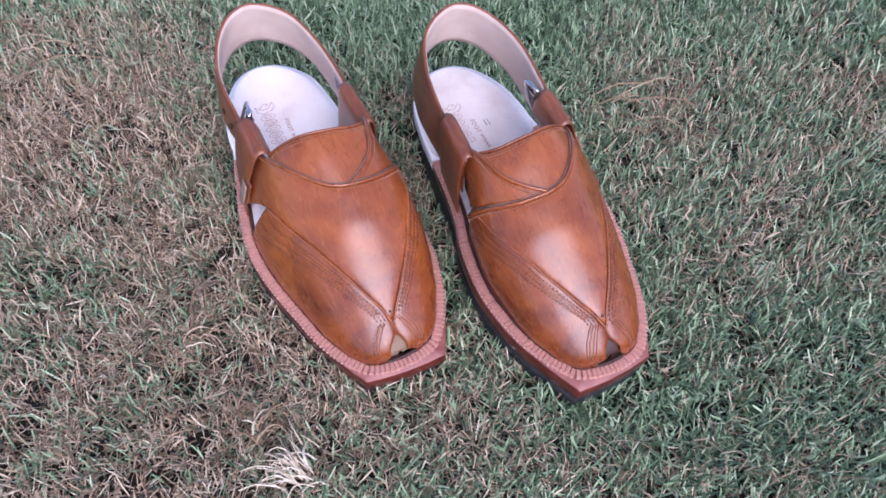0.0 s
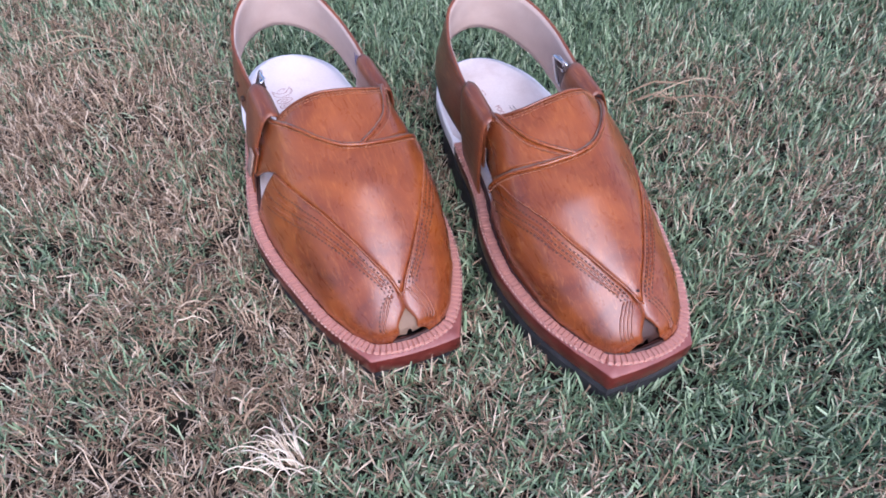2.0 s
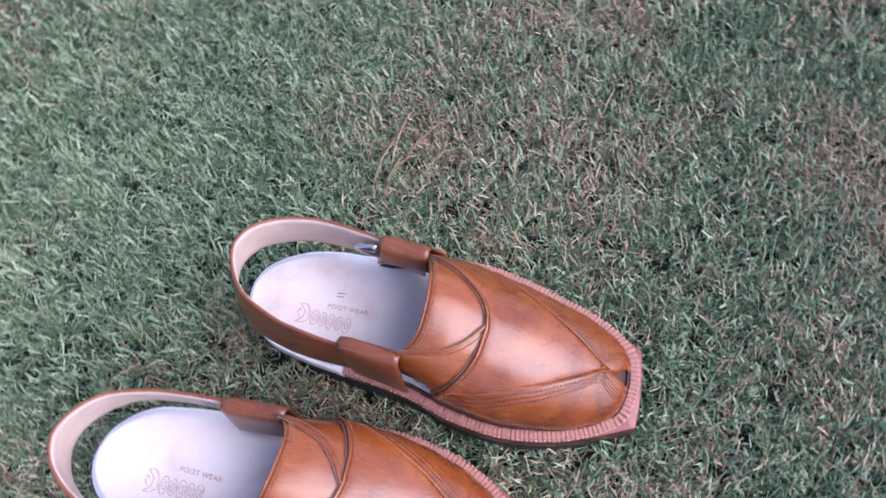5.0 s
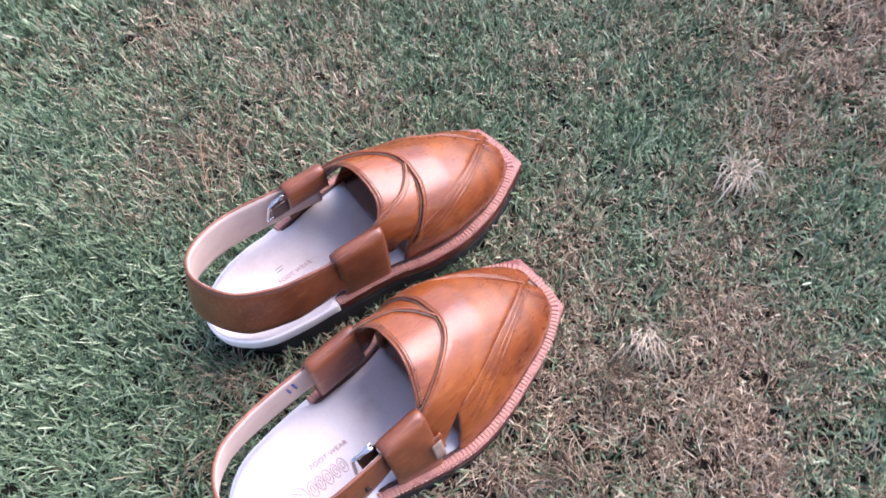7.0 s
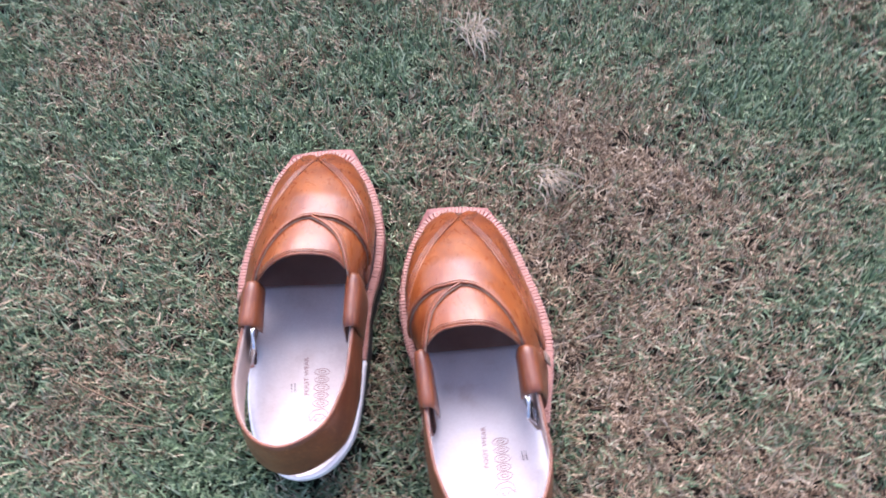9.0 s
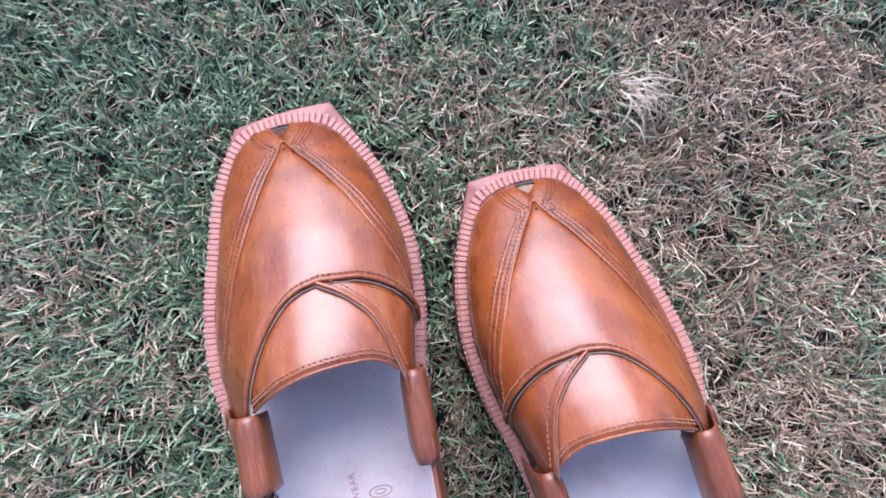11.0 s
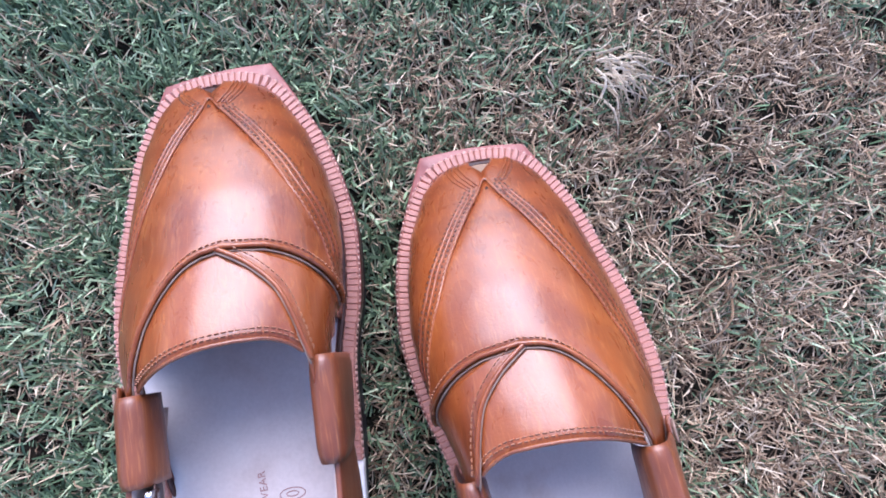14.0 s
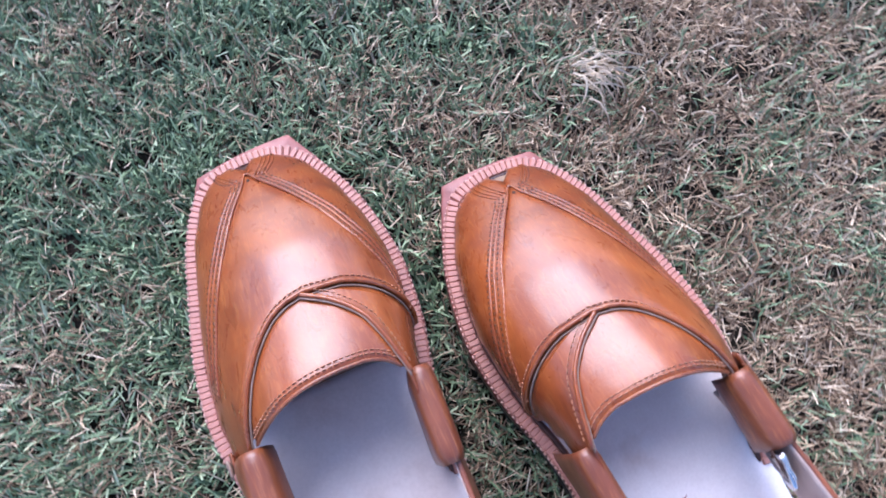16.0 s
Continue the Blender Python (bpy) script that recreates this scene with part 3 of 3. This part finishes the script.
        ob.matrix_local = Matrix.Translation((sign * c[0] * MM, c[1] * MM, (WELT_TOP(c[1]) + 0.5) * MM)) @ Matrix.Rotation(math.atan2(out[1], sign * out[0]) + random.uniform(-0.06, 0.06), 4, "Z") @ Matrix.Diagonal((w, w, 0.9 + 0.3 * random.random(), 1))
    tv, tf = [], []
    for c, q, z in knots:
        b, half, side = len(tv), random.uniform(0.6, 1.3), np.array([-q[1], q[0]]) * random.uniform(0.4, 0.6)
        for e, h in ((-1, 0), (-0.55, 0.75), (0.55, 0.75), (1, 0)):
            tv += [(*(c + q * e * half + side * k), z + h) for k in (-1, 1)]
        tf += [(b + i, b + i + 1, b + i + 3, b + i + 2) for i in (0, 2, 4)]
    tagged(mesh_object("welt_thread", place(tv, sign), tf, PALE_THREAD, welt, "pale thread along the welt"), kind="stuff")
    root.matrix_world = m
    return tagged(root, label, "sandal", "pair of sandals")


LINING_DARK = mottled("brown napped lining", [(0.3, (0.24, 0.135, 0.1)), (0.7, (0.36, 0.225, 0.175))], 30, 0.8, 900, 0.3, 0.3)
TOE_LINING = mottled("tan suede lining", [(0.3, (0.2, 0.125, 0.08)), (0.7, (0.28, 0.185, 0.125))], 30, 0.8, 900, 0.3, 0.3)
PUNCH = mottled("painted dark of punched holes", [(0.3, (0.05, 0.016, 0.008)), (0.7, (0.1, 0.034, 0.016))], 200, 0.7)
LUG = mottled("pale braided leather", [(0.3, (0.37, 0.155, 0.115)), (0.7, (0.56, 0.28, 0.21))], 110, 0.42, 900, 0.3)
TILE = tile_mesh()
sandal(-1, pose(0.0016 * 0.95, 0.085 * 0.95, -0.0055, 1.7, 0, 7.6), "tan leather open-heeled sandal, its size inked on the strap lining")
sandal(1, pose(0.1435 * 0.95, 0.0285 * 0.95, 0.005, 0.2, 0, 3.95), "tan leather open-heeled sandal with a dark open toe slot")


# ---- the lawn ----
GROUND_Z = -0.005
rng = np.random.default_rng(7)
DRY = [(-0.17, 0.10, 0.13, 0.58), (-0.2, 0.33, 0.16, 0.42), (-0.1, -0.03, 0.09, 0.25), (0.36, 0.28, 0.08, 0.35), (0.03, -0.46, 0.2, 0.4), (-0.24, 0.5, 0.14, 0.45),
       (0.18, 0.5, 0.21, -0.5), (0.06, 0.2, 0.05, 0.15), (0.3, 0.05, 0.15, -0.1), (0.43, 0.2, 0.14, 0.3), (-0.02, -0.3, 0.15, 0.3), (0.3, -0.25, 0.25, 0.2), (0.15, 0.55, 0.15, -0.2), (-0.3, -0.2, 0.12, -0.15), (-0.05, 0.5, 0.08, 0.1)]


def dryness(x, y):
    d = 0.34 + 0.15 * np.sin(9.1 * x + 4 * np.sin(5.3 * y)) * np.sin(8.3 * y + 3 * np.sin(6.1 * x) + 1) + 0.12 * np.sin(31 * x + 2 * np.sin(23 * y)) * np.sin(27 * y + 1.3)
    for cx, cy, r, k in DRY:
        d = d + 0.62 * k * np.exp(-((x - cx) ** 2 + (y - cy) ** 2) / (r * r))
    return np.clip(d, 0.04, 0.95)


def inside_sole(x, y):
    hit = np.zeros(len(x), bool)
    for sign, ox, oy, turn in ((-1, 0.0016 * 0.95, 0.085 * 0.95, 7.6), (1, 0.1435 * 0.95, 0.0285 * 0.95, 3.95)):
        c, s = math.cos(radians(turn)), math.sin(radians(turn))
        u, v = ((x - ox) * c + (y - oy) * s) * sign / MM, (-(x - ox) * s + (y - oy) * c) / MM
        lo = np.interp(v, SIDE[75:][::-1][:, 1], SIDE[75:][::-1][:, 0])
        hi = np.interp(v, SIDE[:75][:, 1], SIDE[:75][:, 0])
        hit |= (v > -1) & (v < 323) & (u > lo + 2) & (u < hi - 2)
    return hit


def blades(name, x, y, yaw, length, width, lean, mat, label, lift=0.0):
    """Nearly straight clipped leaves, three across-pairs each, in one skin."""
    n = len(x)
    bend, twist, roll = rng.uniform(-0.15, 0.9, n), rng.normal(0, 0.35, n), rng.normal(0, 0.5, n)
    tip = np.where(rng.random(n) < 0.45, rng.uniform(0.4, 0.7, n), 0.08)
    steps, prof = (0.0, 0.5, 1.0), (0.8, 1.0, tip)
    pos = np.zeros((n, 3, 2, 3))
    px, py, pz = x.copy(), y.copy(), np.full(n, GROUND_Z) + lift * rng.random(n)
    for k in range(3):
        w = yaw + twist * steps[k]
        if k:
            a = np.clip(lean + bend * steps[k], 0, 1.72)
            dl = length * (steps[k] - steps[k - 1])
            px, py, pz = px + dl * np.sin(a) * np.cos(w), py + dl * np.sin(a) * np.sin(w), np.maximum(pz + dl * np.cos(a), GROUND_Z + 0.0015)
        half = width * prof[k] / 2
        for j, sg in enumerate((-1, 1)):
            pos[:, k, j] = np.stack([px - sg * np.sin(w) * half, py + sg * np.cos(w) * half, pz + sg * half * roll], 1)
    verts = pos.reshape(-1, 3)
    base = (np.arange(n) * 6)[:, None, None]
    quad = np.array([[0, 1, 3, 2], [2, 3, 5, 4]])[None]
    loops = (base + quad).reshape(-1)
    me = bpy.data.meshes.new(name)
    me.vertices.add(len(verts))
    me.vertices.foreach_set("co", verts.astype(np.float32).ravel())
    me.loops.add(len(loops))
    me.loops.foreach_set("vertex_index", loops.astype(np.int32))
    me.polygons.add(n * 2)
    me.polygons.foreach_set("loop_start", np.arange(0, n * 8, 4, dtype=np.int32))
    me.polygons.foreach_set("use_smooth", np.ones(n * 2, bool))
    me.update(calc_edges=True)
    me.materials.append(mat)
    return tagged(new(name, me), label, "grass", kind="stuff")


def leaf_material(name, stops, rough=0.55):
    m, nt, b = material(name, rough, 0.35)
    geo = nt.nodes.new("ShaderNodeNewGeometry")
    col = ramp(nt, geo.outputs["Random Per Island"], stops).outputs["Color"]
    spot = noise_node(nt, 700, 2)
    tint = ramp(nt, spot.outputs["Fac"], [(0.35, (0.75, 0.75, 0.7)), (0.65, (1.0, 1.0, 1.0))]).outputs["Color"]
    nt.links.new(mix(nt, col, tint, 0.6, "MULTIPLY"), b.inputs["Base Color"])
    return m


GREEN = leaf_material("green grass leaf", [(0.0, (0.038, 0.062, 0.032)), (0.3, (0.118, 0.184, 0.096)), (0.75, (0.265, 0.36, 0.195)), (1.0, (0.52, 0.575, 0.38))])
STRAW = leaf_material("dry grass leaf", [(0.0, (0.1, 0.058, 0.034)), (0.35, (0.27, 0.178, 0.108)), (0.75, (0.5, 0.37, 0.242)), (1.0, (0.73, 0.6, 0.44))], 0.7)

m_soil, nt, b = material("dark soil and thatch", 0.95, 0.2)
n1, n2 = noise_node(nt, 40, 6), noise_node(nt, 420, 4, 0.7)
soil = ramp(nt, n2.outputs["Fac"], [(0.3, (0.008, 0.007, 0.005)), (0.55, (0.026, 0.02, 0.015)), (0.75, (0.07, 0.05, 0.038))]).outputs["Color"]
moss = ramp(nt, n1.outputs["Fac"], [(0.4, (0.6, 0.75, 0.5)), (0.65, (1, 0.9, 0.8))]).outputs["Color"]
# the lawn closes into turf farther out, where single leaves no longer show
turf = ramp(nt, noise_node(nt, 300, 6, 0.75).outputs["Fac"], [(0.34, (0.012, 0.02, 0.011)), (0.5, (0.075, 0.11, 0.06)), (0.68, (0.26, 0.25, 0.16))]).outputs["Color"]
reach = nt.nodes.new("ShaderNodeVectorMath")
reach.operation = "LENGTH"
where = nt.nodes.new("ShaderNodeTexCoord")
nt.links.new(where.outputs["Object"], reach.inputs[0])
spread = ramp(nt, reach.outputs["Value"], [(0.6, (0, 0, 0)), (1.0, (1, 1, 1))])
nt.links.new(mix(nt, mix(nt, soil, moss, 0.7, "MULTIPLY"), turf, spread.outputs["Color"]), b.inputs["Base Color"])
bump(nt, b, n2.outputs["Fac"], 0.8, 0.006)
size = [-400, -40, -6, -2, *np.linspace(-1.1, 1.3, 61), 2.4, 6, 40, 400]
gv = [(x, y, GROUND_Z + (0.0012 * math.sin(37 * x + 2) * math.sin(41 * y) + 0.0008 * math.sin(83 * x) * math.sin(71 * y + 1) if abs(x) < 1.2 and abs(y) < 1.2 else 0)) for y in size for x in size]
k = len(size)
gf = [(j * k + i, j * k + i + 1, (j + 1) * k + i + 1, (j + 1) * k + i) for j in range(k - 1) for i in range(k - 1)]
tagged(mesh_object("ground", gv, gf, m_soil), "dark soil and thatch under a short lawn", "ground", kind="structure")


def scatter(x0, x1, y0, y1, density, hole=None):
    """Shoots in small tufts: places, headings and a vigour shared by each tuft."""
    n = int((x1 - x0) * (y1 - y0) * density / 7)
    tx, ty = rng.uniform(x0, x1, n), rng.uniform(y0, y1, n)
    tuft = np.repeat(np.arange(n), rng.integers(3, 12, n))
    k = len(tuft)
    way = rng.uniform(0, 2 * math.pi, n)[tuft] + rng.normal(0, 1.1, k)
    vigour = rng.uniform(0.65, 1.25, n)[tuft]
    x, y = tx[tuft] + rng.normal(0, 0.0035, k), ty[tuft] + rng.normal(0, 0.0035, k)
    wild = rng.random(n)[tuft]
    ok = ~inside_sole(x, y)
    if hole:
        ok &= ~((x > hole[0]) & (x < hole[1]) & (y > hole[2]) & (y < hole[3]))
    return x[ok], y[ok], way[ok], vigour[ok], wild[ok]


near = (-0.42, 0.52, -0.28, 0.66)
for zone, density, hole, grow, edge in ((near, 265000, None, 1.0, None), ((-0.95, 1.15, -1.0, 1.15), 165000, near, 1.28, (0.75, 1.05)), ((-3, 3, -3, 3), 7000, None, 2.0, (1.0, 3.0))):
    x, y, way, vigour, wild = scatter(*zone, density, hole)
    if edge:
        r = np.hypot(x - 0.1, y - 0.08)
        keep = rng.random(len(x)) < np.clip((edge[1] - r) / (edge[1] - edge[0]), 0, 1)
        if edge[0] == 1.0:
            keep &= r > 0.8
        x, y, way, vigour, wild = x[keep], y[keep], way[keep], vigour[keep], wild[keep]
    d = dryness(x, y)
    pick = 0.4 * wild + 0.6 * rng.random(len(x)) < d
    for name, mat, chosen, label in (("green_grass", GREEN, ~pick, "short green lawn grass"), ("dry_grass", STRAW, pick, "dry straw-coloured lawn grass")):
        n, dry = int(chosen.sum()), mat is STRAW
        blades(name, x[chosen], y[chosen], way[chosen], rng.uniform(0.007, 0.0185, n) * grow * vigour[chosen], rng.uniform(0.0008, 0.0017, n) * grow * (0.62 if dry else 1), np.abs(rng.normal(0.45 if not dry else 0.75, 0.45, n)), mat, label, 0.006 if dry else 0.002)


# ---- pale straw tufts lying on the lawn ----
def straw_tuft(x, y, spread, count, heading, fan, label):
    verts, faces = [], []
    for _ in range(count):
        w = heading + random.gauss(0, fan)
        start = Vector((random.gauss(0, spread * 0.25), random.gauss(0, spread * 0.25), GROUND_Z + 0.012))
        length = spread * random.uniform(0.5, 1.5)
        n, half, b = 6, random.uniform(0.0004, 0.0008), len(verts)
        curl = random.gauss(0, min(0.7, 0.018 / spread))
        p = start.copy()
        for i in range(n):
            f = i / (n - 1)
            q = w + curl * f
            p = p + Vector((math.cos(q), math.sin(q), 0)) * length / n
            z = GROUND_Z + 0.013 + 0.009 * math.sin(math.pi * f) * random.uniform(0.6, 1.2)
            s = Vector((-math.sin(q), math.cos(q), 0.4)) * half * (1 - 0.6 * f)
            verts += [(p.x - s.x, p.y - s.y, z - s.z), (p.x + s.x, p.y + s.y, z + s.z), (p.x, p.y, z + half * 1.4)]
        for i in range(n - 1):
            o = b + i * 3
            faces += [(o, o + 3, o + 5, o + 2), (o + 2, o + 5, o + 4, o + 1), (o, o + 1, o + 4, o + 3)]
    me = bpy.data.meshes.new("straw_tuft")
    me.from_pydata(verts, [], faces)
    me.materials.append(STRAW if count < 40 else PALE_STRAW)
    ob = new("straw_tuft", me)
    ob.location = (x, y, 0)
    return tagged(ob, label, "dry grass", "straw tufts on the lawn")


PALE_STRAW = leaf_material("bleached straw", [(0.0, (0.58, 0.46, 0.32)), (0.5, (0.74, 0.62, 0.47)), (1.0, (0.84, 0.74, 0.6))], 0.7)
straw_tuft(-0.083, 0.032, 0.025, 42, radians(128), 0.3, "bleached straw tuft lying flat on the lawn")
straw_tuft(-0.108, 0.07, 0.018, 18, radians(110), 1.2, "bleached straw tuft lying flat on the lawn")
straw_tuft(-0.006, -0.153, 0.024, 70, radians(150), 1.3, "tangled bleached straw tuft on the lawn")
straw_tuft(-0.122, 0.086, 0.02, 20, radians(60), 1.3, "bleached straw tuft lying flat on the lawn")
straw_tuft(0.262, 0.281, 0.06, 9, radians(-12), 0.16, "long dry grass runner on the lawn")
straw_tuft(0.33, 0.265, 0.035, 10, radians(50), 0.9, "long dry grass runner on the lawn")
straw_tuft(-0.147, 0.155, 0.024, 26, radians(20), 0.5, "brownish dry grass tuft on the lawn")
straw_tuft(-0.27, 0.503, 0.07, 5, radians(-10), 0.12, "long dry grass runner on the lawn")
straw_tuft(0.077, 0.343, 0.02, 10, radians(200), 0.8, "small dry grass tuft behind the sandals")
straw_tuft(0.03, 0.402, 0.024, 14, radians(250), 0.7, "small dry grass tuft behind the sandals")
straw_tuft(-0.285, 0.275, 0.024, 16, radians(280), 0.7, "bleached straw tuft lying flat on the lawn")
straw_tuft(-0.14, 0.09, 0.022, 16, radians(170), 1.0, "bleached straw tuft lying flat on the lawn")
straw_tuft(-0.142, 0.15, 0.02, 14, radians(190), 0.8, "bleached straw tuft lying flat on the lawn")
